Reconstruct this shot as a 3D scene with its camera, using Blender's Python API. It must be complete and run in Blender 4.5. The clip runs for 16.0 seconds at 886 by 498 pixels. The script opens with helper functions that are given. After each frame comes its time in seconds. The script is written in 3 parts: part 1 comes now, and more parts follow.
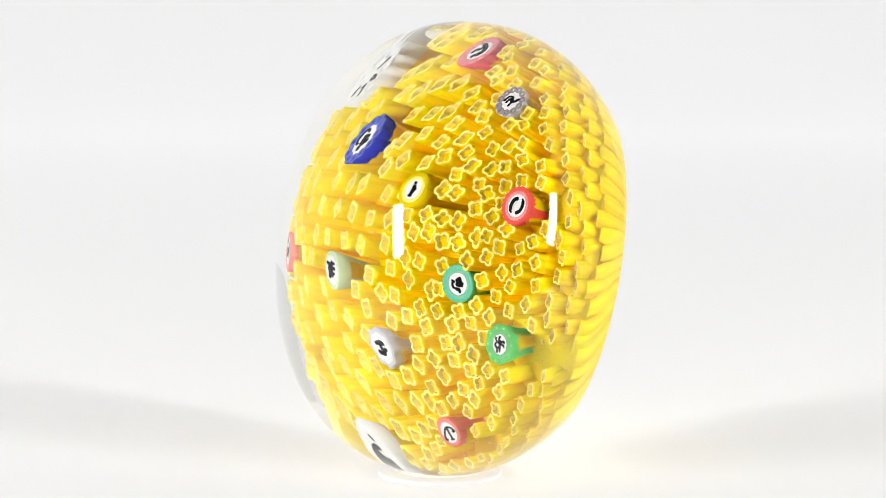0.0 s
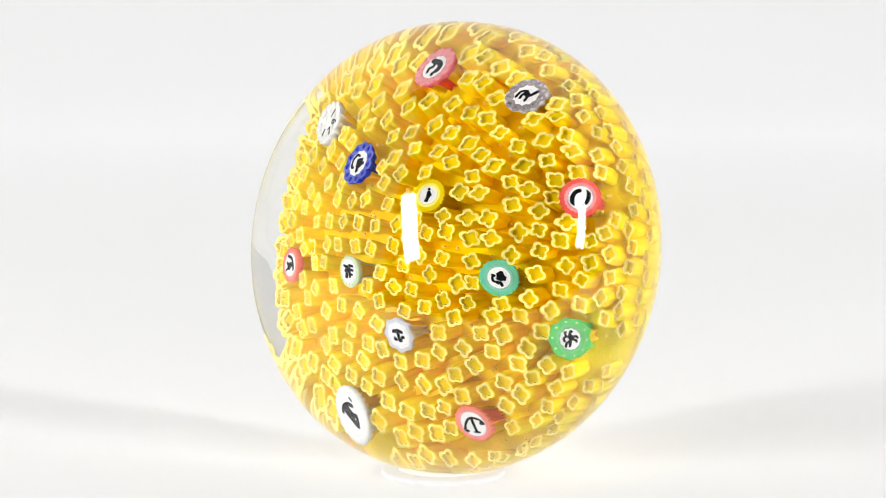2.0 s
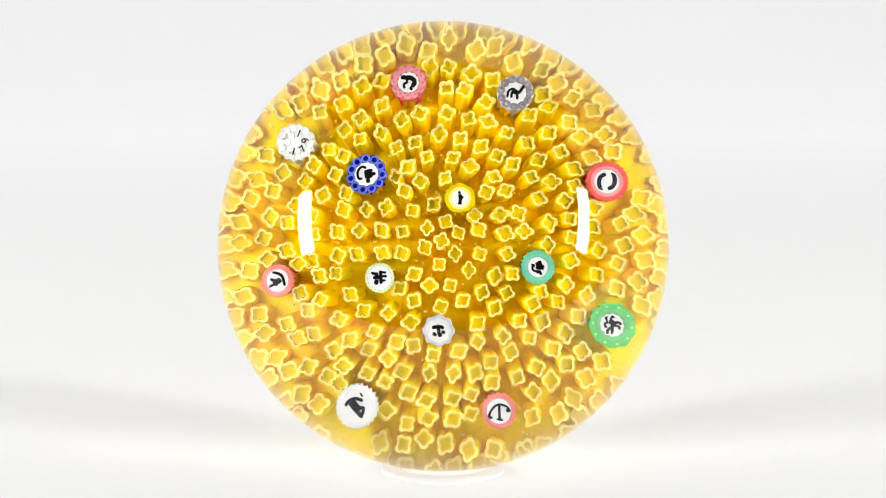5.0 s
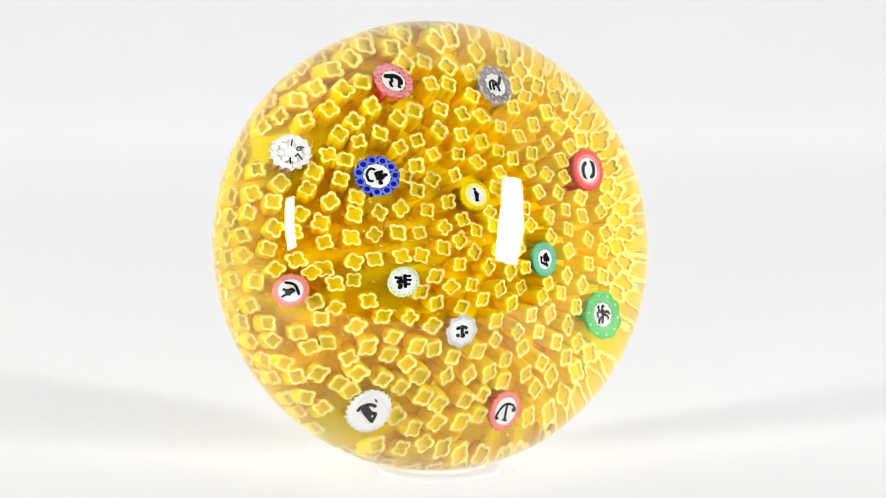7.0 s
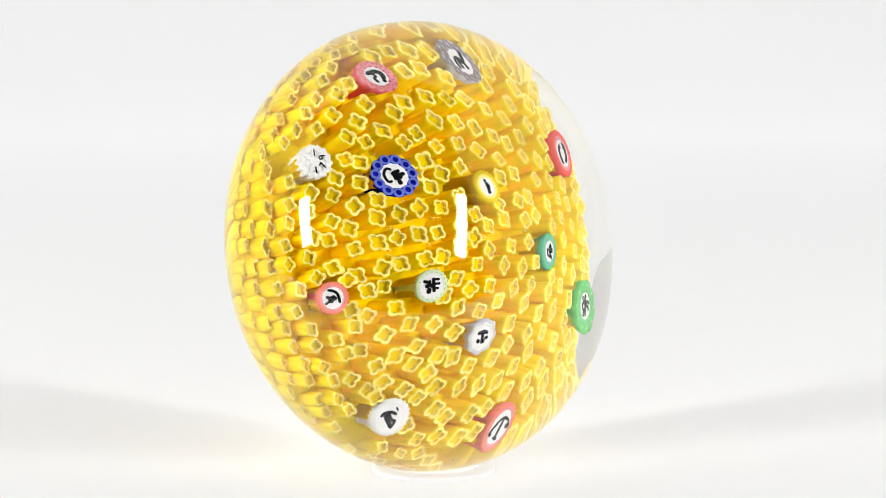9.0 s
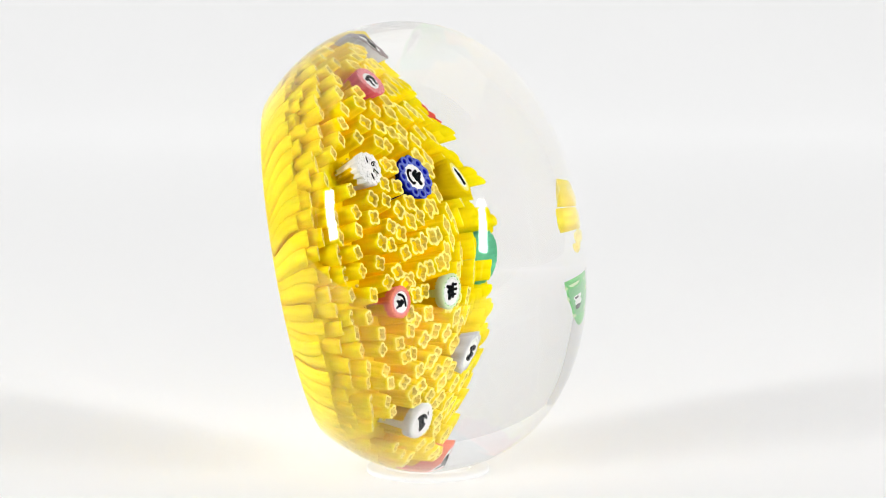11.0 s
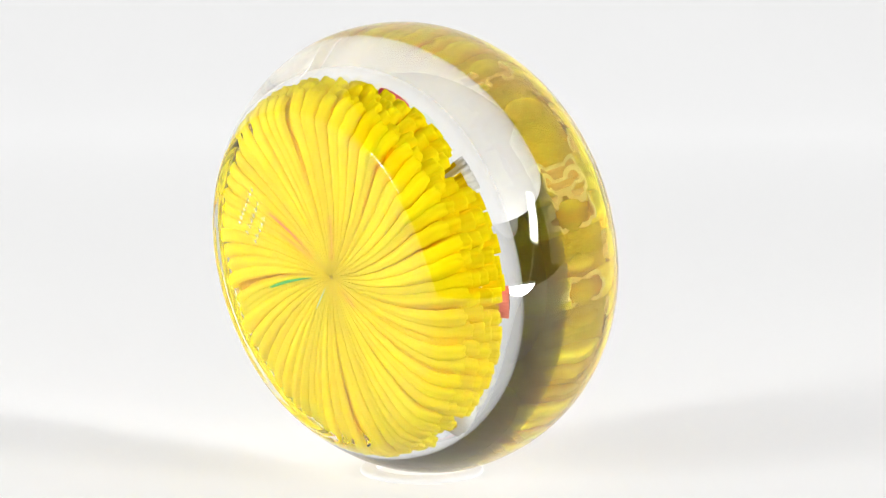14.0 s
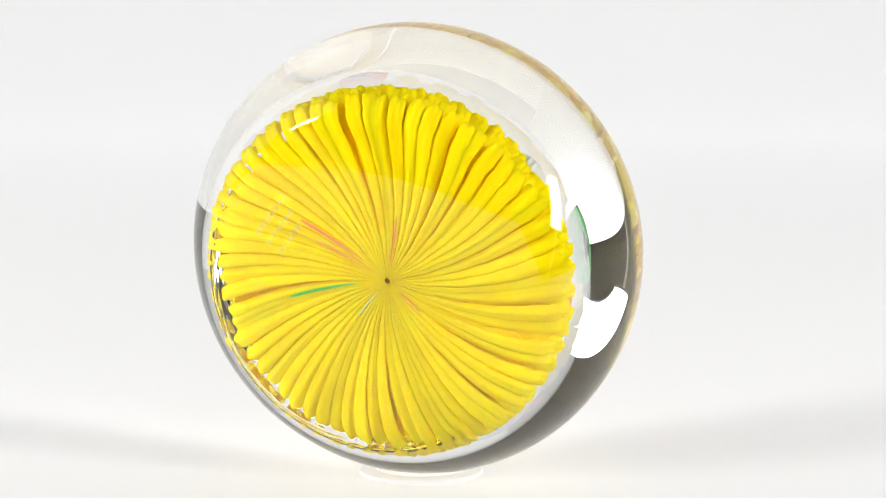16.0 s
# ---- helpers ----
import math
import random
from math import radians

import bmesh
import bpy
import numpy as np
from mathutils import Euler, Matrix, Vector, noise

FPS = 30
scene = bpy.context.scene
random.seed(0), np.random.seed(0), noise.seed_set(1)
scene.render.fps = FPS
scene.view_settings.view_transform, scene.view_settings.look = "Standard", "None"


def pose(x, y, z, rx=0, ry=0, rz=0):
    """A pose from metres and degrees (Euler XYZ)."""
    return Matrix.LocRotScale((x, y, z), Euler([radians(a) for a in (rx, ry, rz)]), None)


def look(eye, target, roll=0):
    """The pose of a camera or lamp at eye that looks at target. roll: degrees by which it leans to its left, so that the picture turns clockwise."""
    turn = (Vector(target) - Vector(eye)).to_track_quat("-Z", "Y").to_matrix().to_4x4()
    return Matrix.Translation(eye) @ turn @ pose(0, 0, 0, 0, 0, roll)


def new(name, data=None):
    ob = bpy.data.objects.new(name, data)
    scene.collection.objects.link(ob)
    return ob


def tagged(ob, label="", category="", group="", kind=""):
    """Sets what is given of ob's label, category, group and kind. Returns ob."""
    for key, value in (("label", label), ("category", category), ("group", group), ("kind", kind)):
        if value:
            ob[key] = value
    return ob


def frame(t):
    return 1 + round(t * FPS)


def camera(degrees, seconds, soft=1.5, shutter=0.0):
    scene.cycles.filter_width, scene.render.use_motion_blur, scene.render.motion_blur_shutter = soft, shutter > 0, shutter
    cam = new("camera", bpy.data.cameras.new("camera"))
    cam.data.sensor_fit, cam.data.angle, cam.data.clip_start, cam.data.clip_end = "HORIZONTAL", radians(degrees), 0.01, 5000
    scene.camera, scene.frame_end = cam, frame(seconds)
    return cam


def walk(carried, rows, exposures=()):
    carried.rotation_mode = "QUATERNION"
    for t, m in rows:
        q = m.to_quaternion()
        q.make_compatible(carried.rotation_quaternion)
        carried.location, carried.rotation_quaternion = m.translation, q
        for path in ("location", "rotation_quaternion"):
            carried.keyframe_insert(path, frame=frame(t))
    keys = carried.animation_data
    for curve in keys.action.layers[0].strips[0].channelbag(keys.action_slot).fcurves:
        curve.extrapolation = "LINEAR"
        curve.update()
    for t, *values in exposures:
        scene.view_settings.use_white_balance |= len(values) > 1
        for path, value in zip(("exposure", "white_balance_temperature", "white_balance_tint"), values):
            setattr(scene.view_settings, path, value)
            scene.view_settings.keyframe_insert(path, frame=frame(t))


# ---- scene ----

# Lengths of the paperweight are written in tenths of a millimetre (U).
U = 1e-4
RISE = 403.4          # height of the glass body's equator centre over the table
TILT = 10.48         # by which the dome's axis rises over the horizontal
TURN_0, TURN_RATE = -75.43, 14.757   # heading of the dome: degrees, degrees a second
OFF_X, OFF_H = 18.2, -39.5          # the glass stands a little off the turning axis
EQ, RAD, UP, DOWN, FULL = 206.0, 401.8, 306.9, 306.9, 2.217   # FULL: how squarely the dome is filled out
WIDE = 1.0010          # the hand-shaped body is a little wider than high

cam = camera(20.0, 16.0, soft=0.75)
# light runs round many times inside the crystal
scene.cycles.max_bounces, scene.cycles.transmission_bounces, scene.cycles.glossy_bounces = 24, 24, 24
scene.cycles.diffuse_bounces = 12
EYE = Vector((18.93, -4418.42, 904.5)) * U
AIM = EYE + Vector((0.0, 0.99361, -0.11284))
walk(cam, [(0.0, look(EYE, AIM)), (16.0, look(EYE, AIM))], exposures=[(0.0, 0.0), (16.0, 0.0)])


def turned(t):
    """Side way and heading of the turntable at t seconds."""
    a = radians(TURN_0 + TURN_RATE * t)
    return Vector((math.cos(a), math.sin(a), 0)), Vector((math.sin(a), -math.cos(a), 0))


def weight_pose(t):
    side, ahead = turned(t)
    e = radians(TILT)
    axis = ahead * math.cos(e) + Vector((0, 0, math.sin(e)))
    up = axis.cross(side)
    middle = side * OFF_X + ahead * OFF_H + Vector((0, 0, RISE))
    m = Matrix((side, up, axis)).transposed().to_4x4()
    m.translation = (middle - axis * EQ) * U
    return m


def stand_pose(t):
    side, ahead = turned(t)
    c = side * OFF_X + ahead * -9.1
    return pose(c.x * U, c.y * U, 0, 0, 0, TURN_0 + TURN_RATE * t)


# ---- light ----
world = bpy.data.worlds.new("studio_dark")
world.use_nodes = True
world.node_tree.nodes["Background"].inputs[0].default_value = (0.9, 0.95, 1.0, 1)
world.node_tree.nodes["Background"].inputs[1].default_value = 0.03
scene.world = world


# ---- materials ----
def material(name):
    m = bpy.data.materials.new(name)
    m.use_nodes = True
    nt = m.node_tree
    return m, nt, nt.nodes["Principled BSDF"]


def set_in(node, **values):
    for k, v in values.items():
        node.inputs[k.replace("_", " ")].default_value = v


def noisy(name, dark, light, rough, scale, bump=0.0, bump_scale=None, spread=0.0, island=False, inside=False, soft=0.0):
    """A surface with two scales of colour variation, fine relief and, where asked, a shade of its own for each piece."""
    m, nt, b = material(name)
    n, l = nt.nodes, nt.links
    co = n.new("ShaderNodeTexCoord")
    big, fine = n.new("ShaderNodeTexNoise"), n.new("ShaderNodeTexNoise")
    set_in(big, Scale=scale, Detail=3.0)
    set_in(fine, Scale=scale * 9, Detail=4.0)
    l.new(co.outputs["Object"], big.inputs["Vector"])
    l.new(co.outputs["Object"], fine.inputs["Vector"])
    add = n.new("ShaderNodeMath")
    add.operation = "MULTIPLY_ADD"
    add.inputs[1].default_value = 0.35
    l.new(fine.outputs["Fac"], add.inputs[0])
    l.new(big.outputs["Fac"], add.inputs[2])
    ramp = n.new("ShaderNodeValToRGB")
    ramp.color_ramp.elements[0].position, ramp.color_ramp.elements[1].position = 0.45, 0.9
    ramp.color_ramp.elements[0].color, ramp.color_ramp.elements[1].color = (*dark, 1), (*light, 1)
    l.new(add.outputs[0], ramp.inputs["Fac"])
    out = ramp.outputs["Color"]
    if spread:
        info = n.new("ShaderNodeNewGeometry" if island else "ShaderNodeObjectInfo")
        hsv = n.new("ShaderNodeHueSaturation")
        val = n.new("ShaderNodeMapRange")
        set_in(val, To_Min=1 - spread, To_Max=1 + spread)
        l.new(info.outputs["Random Per Island" if island else "Random"], val.inputs["Value"])
        l.new(val.outputs["Result"], hsv.inputs["Value"])
        l.new(out, hsv.inputs["Color"])
        out = hsv.outputs["Color"]
    l.new(out, b.inputs["Base Color"])
    b.inputs["Roughness"].default_value = rough
    if inside:   # fused into the crystal: no gloss of its own
        b.inputs["Specular IOR Level"].default_value = 0.0
    if soft:     # light creeps through the glass rods
        set_in(b, Subsurface_Weight=soft, Subsurface_Scale=0.002, Subsurface_Radius=(1.0, 0.7, 0.15))
    if bump:
        bp = n.new("ShaderNodeBump")
        set_in(bp, Strength=bump, Distance=bump_scale or 0.0004)
        l.new(fine.outputs["Fac"], bp.inputs["Height"])
        l.new(bp.outputs["Normal"], b.inputs["Normal"])
    return m


def clear(name, ior, tint):
    m, nt, b = material(name)
    g = nt.nodes.new("ShaderNodeBsdfGlass")
    set_in(g, IOR=ior, Roughness=0.0, Color=(*tint, 1))
    nt.links.new(g.outputs[0], nt.nodes["Material Output"].inputs["Surface"])
    return m


def glow(name, colour, strength, base=0.15):
    m, nt, b = material(name)
    set_in(b, Emission_Color=(*colour, 1), Emission_Strength=strength, Base_Color=(base, base, base, 1))
    return m


GLASS = clear("clear_crystal", 1.578, (0.995, 0.997, 0.995))
YELLOW = noisy("yellow_cane_glass", (0.95, 0.71, 0.002), (0.985, 0.80, 0.008), 0.5, 220, spread=0.08, inside=True, soft=0.45)
HEART = noisy("deep_yellow_heart", (0.82, 0.60, 0.002), (0.88, 0.67, 0.005), 0.5, 260, spread=0.10, inside=True)
YELLOW_RIM = noisy("yellow_rim_glass", (0.95, 0.71, 0.002), (0.985, 0.80, 0.008), 0.5, 220, spread=0.08, island=True, inside=True, soft=0.45)
PALE = noisy("pale_yellow_coat", (0.94, 0.80, 0.15), (0.97, 0.88, 0.30), 0.45, 300, spread=0.06, inside=True)
AMBER = noisy("amber_ground_glass", (0.96, 0.70, 0.001), (0.985, 0.79, 0.004), 0.55, 160, 0.5, 0.0006, inside=True, soft=0.45)
ENAMEL = noisy("white_enamel", (0.86, 0.86, 0.85), (0.92, 0.92, 0.91), 0.45, 260, inside=True)
BLACK = noisy("black_enamel", (0.006, 0.006, 0.008), (0.014, 0.014, 0.016), 0.5, 200, inside=True)
# white acrylic of a product table; emission added to lift its white, no lamp beneath
ACRYLIC = noisy("self_lit_white_acrylic", (0.57, 0.57, 0.572), (0.59, 0.59, 0.59), 0.5, 5, 0.01)
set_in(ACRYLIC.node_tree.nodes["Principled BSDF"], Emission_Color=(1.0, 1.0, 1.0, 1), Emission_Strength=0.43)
# the stand's white; emission added so the ring stays as bright as the sheet
FROSTED = noisy("self_lit_frosted_acrylic", (0.56, 0.56, 0.562), (0.59, 0.59, 0.59), 0.45, 40)
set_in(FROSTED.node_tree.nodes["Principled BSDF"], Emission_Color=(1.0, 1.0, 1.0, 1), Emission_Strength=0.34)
DARK = noisy("grey_studio_paint", (0.10, 0.10, 0.105), (0.14, 0.14, 0.145), 0.8, 2)
# glow of the unseen panels, added to brighten glass, canes and sheet
FILL_TOP = glow("fill_glow_top", (1.0, 1.0, 1.0), 0.78)
FILL_SIDE = glow("fill_glow_side", (1.0, 1.0, 1.0), 0.50)
BOXCLOTH = noisy("white_softbox_cloth", (0.75, 0.75, 0.75), (0.8, 0.8, 0.8), 0.8, 30)
DIFFUSER = glow("lit_diffuser", (1.0, 0.99, 0.97), 39.0)
ETCH = clear("scratched_glass", 1.35, (1.0, 0.99, 0.96))
set_in(ETCH.node_tree.nodes["Glass BSDF"], Roughness=0.35)


def enamel(name, c, d=0.75):
    return noisy(name, tuple(v * d for v in c), c, 0.45, 300, inside=True)


PINK, PINK_LIGHT = enamel("pink_glass", (0.88, 0.16, 0.20)), enamel("light_pink_glass", (0.92, 0.36, 0.38))
RED = enamel("red_glass", (0.92, 0.12, 0.09), 0.85)
CORAL = enamel("coral_glass", (0.95, 0.28, 0.18), 0.85)
BLUE, BLUE_LIGHT = enamel("cobalt_glass", (0.012, 0.020, 0.60), 0.6), enamel("light_cobalt_glass", (0.16, 0.22, 0.72))
GREY, GREY_DARK = enamel("grey_glass", (0.66, 0.66, 0.69), 0.85), enamel("mauve_grey_glass", (0.40, 0.34, 0.35))
GREEN, GREEN_DARK = enamel("green_glass", (0.14, 0.62, 0.15), 0.85), enamel("sea_green_glass", (0.16, 0.62, 0.38), 0.85)
SEA_PALE, GREEN_PALE = enamel("pale_sea_green_glass", (0.26, 0.62, 0.45)), enamel("pale_green_glass", (0.22, 0.62, 0.26))
MINT = enamel("mint_glass", (0.72, 0.86, 0.55), 0.9)
FROST = enamel("frosted_white_glass", (0.86, 0.87, 0.84), 0.9)


# ---- mesh helpers ----
def mesh_of(name, verts, faces, mats, index=None, smooth=True):
    me = bpy.data.meshes.new(name)
    me.from_pydata(verts, [], faces)
    for m in mats:
        me.materials.append(m)
    if index is not None:
        me.polygons.foreach_set("material_index", index)
    me.polygons.foreach_set("use_smooth", [smooth] * len(faces) if isinstance(smooth, bool) else smooth)
    me.update()
    return me


def part(name, me, parent, label=""):
    ob = new(name, me)
    ob.parent = parent
    return tagged(ob, label)


def revolve(profile, n):
    """Verts and faces of a closed surface of revolution about z; the profile's first and last points lie on the axis."""
    verts, faces = [], []
    inner = profile[1:-1]
    verts.append((0, 0, profile[0][1]))
    for r, z in inner:
        for j in range(n):
            a = 2 * math.pi * j / n
            verts.append((r * math.cos(a), r * math.sin(a), z))
    verts.append((0, 0, profile[-1][1]))
    last = len(verts) - 1
    for j in range(n):
        k = (j + 1) % n
        faces.append((0, 1 + k, 1 + j))
        for i in range(len(inner) - 1):
            a, b = 1 + i * n, 1 + (i + 1) * n
            faces.append((a + j, a + k, b + k, b + j))
        a = 1 + (len(inner) - 1) * n
        faces.append((a + j, a + k, last))
    return verts, faces


def lathe_ring(profile, n):
    """A closed ring: the profile is a closed loop of (r, z)."""
    verts, faces, m = [], [], len(profile)
    for j in range(n):
        a = 2 * math.pi * j / n
        verts += [(r * math.cos(a), r * math.sin(a), z) for r, z in profile]
    for j in range(n):
        k = (j + 1) % n
        for i in range(m):
            h = (i + 1) % m
            faces.append((j * m + i, k * m + i, k * m + h, j * m + h))
    return verts, faces


# ---- the studio ----
def box(name, lo, hi, mat):
    (a, b, c), (d, e, f) = lo, hi
    v = [(a, b, c), (d, b, c), (d, e, c), (a, e, c), (a, b, f), (d, b, f), (d, e, f), (a, e, f)]
    q = [(3, 2, 1, 0), (4, 5, 6, 7), (0, 1, 5, 4), (1, 2, 6, 5), (2, 3, 7, 6), (3, 0, 4, 7)]
    return new(name, mesh_of(name, v, q, [mat], smooth=False))


def studio():
    floor_z, top = -0.78, 1.7
    tagged(box("floor", (-2.2, -2.2, floor_z - 0.1), (2.2, 2.2, floor_z), DARK), "plain grey studio floor", "floor", kind="structure")
    tagged(box("ceiling", (-2.2, -2.2, top), (2.2, 2.2, top + 0.1), DARK), "plain grey studio ceiling", "ceiling", kind="structure")
    for nm, lo, hi in (("wall_north", (-2.2, 2.2, floor_z), (2.2, 2.3, top)), ("wall_south", (-2.2, -2.3, floor_z), (2.2, -2.2, top)),
                       ("wall_east", (2.2, -2.3, floor_z), (2.3, 2.3, top)), ("wall_west", (-2.3, -2.3, floor_z), (-2.2, 2.3, top))):
        tagged(box(nm, lo, hi, DARK), "plain grey studio wall", "wall", kind="structure")
    # seamless sheet: table level, a wide bend, then upright
    line = [(-0.12, 0.0), (0.9, 0.0)]
    for i in range(1, 49):
        a = math.pi / 2 * i / 48
        line.append((0.9 + 0.5 * math.sin(a), 0.5 - 0.5 * math.cos(a)))
    line.append((1.4, 1.5))
    full = line + [(y + 0.004 if z > 0.3 else y, z - 0.004) for y, z in reversed(line)]
    n, verts, faces = len(full), [], []
    for x in (-1.5, 1.5):
        verts += [(x, y, z) for y, z in full]
    for i in range(n):
        j = (i + 1) % n
        faces.append((i, j, n + j, n + i))
    faces += [tuple(range(n))[::-1], tuple(range(n, 2 * n))]
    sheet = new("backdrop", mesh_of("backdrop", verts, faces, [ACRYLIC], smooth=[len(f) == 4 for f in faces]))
    tagged(sheet, "white seamless sheet with an added glow, sweeping up behind the glass", "backdrop", kind="structure")
    tagged(box("table", (-1.5, -0.11, -0.05), (1.5, 1.38, -0.005), DARK), "dark table top beneath the white sheet", "table", kind="structure")


def fill_panels():
    """Unseen panels added as fill light round the table; front open for the camera."""
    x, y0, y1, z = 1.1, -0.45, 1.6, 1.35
    tagged(box("fill_top", (-x, 0.12, z), (x, y1, z + 0.01), FILL_TOP), "unseen glowing panel overhead, added as fill light", "light tent", kind="structure")
    for nm, lo, hi in (("fill_west", (-x - 0.01, y0, -0.05), (-x, y1, z)), ("fill_east", (x, y0, -0.05), (x + 0.01, y1, z))):
        tagged(box(nm, lo, hi, FILL_SIDE), "unseen glowing panel at the side, added as fill light", "light tent", kind="structure")


def softbox(az, roll, d, w):
    """An upright strip softbox that faces the paperweight."""
    a = radians(az)
    lo, hi, deep = 0.05, 0.36, 0.12
    z0 = RISE * U
    thing = new("strip_softbox")
    body = []
    for y, k in ((0.0, 1.0), (0.012, 1.04), (deep, 0.45)):
        mid, half = (lo + hi) / 2, (hi - lo) / 2
        body += [(-w * k, y, mid - half * k), (w * k, y, mid - half * k), (w * k, y, mid + half * k), (-w * k, y, mid + half * k)]
    q = [(8, 9, 10, 11)[::-1]]
    for s in (0, 4):
        q += [(s + i, s + (i + 1) % 4, s + 4 + (i + 1) % 4, s + 4 + i) for i in range(4)]
    part("housing", mesh_of("housing", body, q, [BOXCLOTH], smooth=False), thing, "white cloth softbox shell")
    e = 0.97
    mid, half = (lo + hi) / 2, (hi - lo) / 2 * e
    pane = [(-w * e, -0.001, mid - half), (w * e, -0.001, mid - half), (w * e, -0.001, mid + half), (-w * e, -0.001, mid + half)]
    pane += [(x, 0.004, z) for x, y, z in pane]
    part("diffuser", mesh_of("diffuser", pane, [(0, 1, 2, 3), (7, 6, 5, 4), (0, 4, 5, 1), (1, 5, 6, 2), (2, 6, 7, 3), (3, 7, 4, 0)], [DIFFUSER], smooth=False), thing, "lit white diffuser cloth")
    pv, pf = revolve([(0, 0.0), (0.012, 0.0), (0.012, 0.9), (0, 0.9)], 12)
    pole = part("pole", mesh_of("pole", pv, pf, [BOXCLOTH]), thing)
    pole.matrix_local = pose(0, 0.07, -0.82)
    thing.matrix_world = pose(d * math.sin(a), -d * math.cos(a), z0) @ pose(0, 0, 0, 0, 0, az + 180) @ pose(0, 0, 0.2) @ pose(0, 0, 0, 0, roll) @ pose(0, 0, -0.2)
    tagged(thing, "tall narrow strip softbox lamp, lit white", "studio lamp", "strip lamps")


studio()
fill_panels()
softbox(-57, 21, 0.77, 0.052)
softbox(57, -19, 0.72, 0.042)


# ---- the paperweight ----
weight = tagged(new("paperweight"), "clear domed glass paperweight filled with yellow millefiori canes, on edge", "paperweight")
weight.matrix_world = weight_pose(0)


def glass_profile():
    low = math.asin(EQ / DOWN)
    edge = RAD * math.cos(low)
    pts = [(0, 0.0), (90, 0.0), (180, 0.0), (edge - 12, 0.0), (edge - 4, 0.5)]
    for i in range(1, 61):
        a = -low + low * i / 60
        pts.append((RAD * math.cos(a), EQ + DOWN * math.sin(a)))
    for i in range(1, 128):
        a = math.pi / 2 * i / 128
        pts.append((RAD * math.cos(a) ** (2 / FULL), EQ + UP * math.sin(a) ** (2 / FULL)))
    pts.append((0, EQ + UP))
    return [(r * U, z * U) for r, z in pts]


gv, gf = revolve(glass_profile(), 256)
gv = [(x * WIDE, y, z) for x, y, z in gv]
glass_body = part("glass_body", mesh_of("glass_body", gv, gf, [GLASS]), weight, "clear polished crystal dome with a flat ground base")
glass_body.visible_shadow = False


CUSHION = ((0, 243), (70, 241), (108, 236), (145, 228), (200, 211), (245, 186), (267, 160), (282, 118), (291, 72))


def tip_height(r):
    """Height of the cane tips over the base, r from the axis."""
    for (r0, z0), (r1, z1) in zip(CUSHION, CUSHION[1:]):
        if r <= r1:
            return z0 + (z1 - z0) * (r - r0) / (r1 - r0)
    return CUSHION[-1][1]


def cane_path(r, z, stops):
    """Points and ways (r, z) of a cane that springs from the middle of the base and ends at its tip (r, z)."""
    k = min(r / 291.0, 1.0)
    lean, start = radians(50 * k ** 0.9 * (1 - 0.85 * k ** 8)), radians(90 * k ** 0.35)
    p0, p3 = Vector((5.0, 36.0 + 40.0 * (1 - k))), Vector((r, z))
    span = (p3 - p0).length
    p1 = p0 + Vector((math.sin(start), math.cos(start))) * span * (0.45 + 0.17 * k + 0.12 * k ** 8)
    p2 = p3 - Vector((math.sin(lean), math.cos(lean))) * span * (0.30 - 0.18 * k ** 8)
    out = []
    for s in stops:
        q = p0 * (1 - s) ** 3 + p1 * 3 * s * (1 - s) ** 2 + p2 * 3 * s * s * (1 - s) + p3 * s ** 3
        d = (p1 - p0) * (1 - s) ** 2 + (p2 - p1) * 2 * s * (1 - s) + (p3 - p2) * s * s
        out.append((s, q, d.normalized()))
    return out


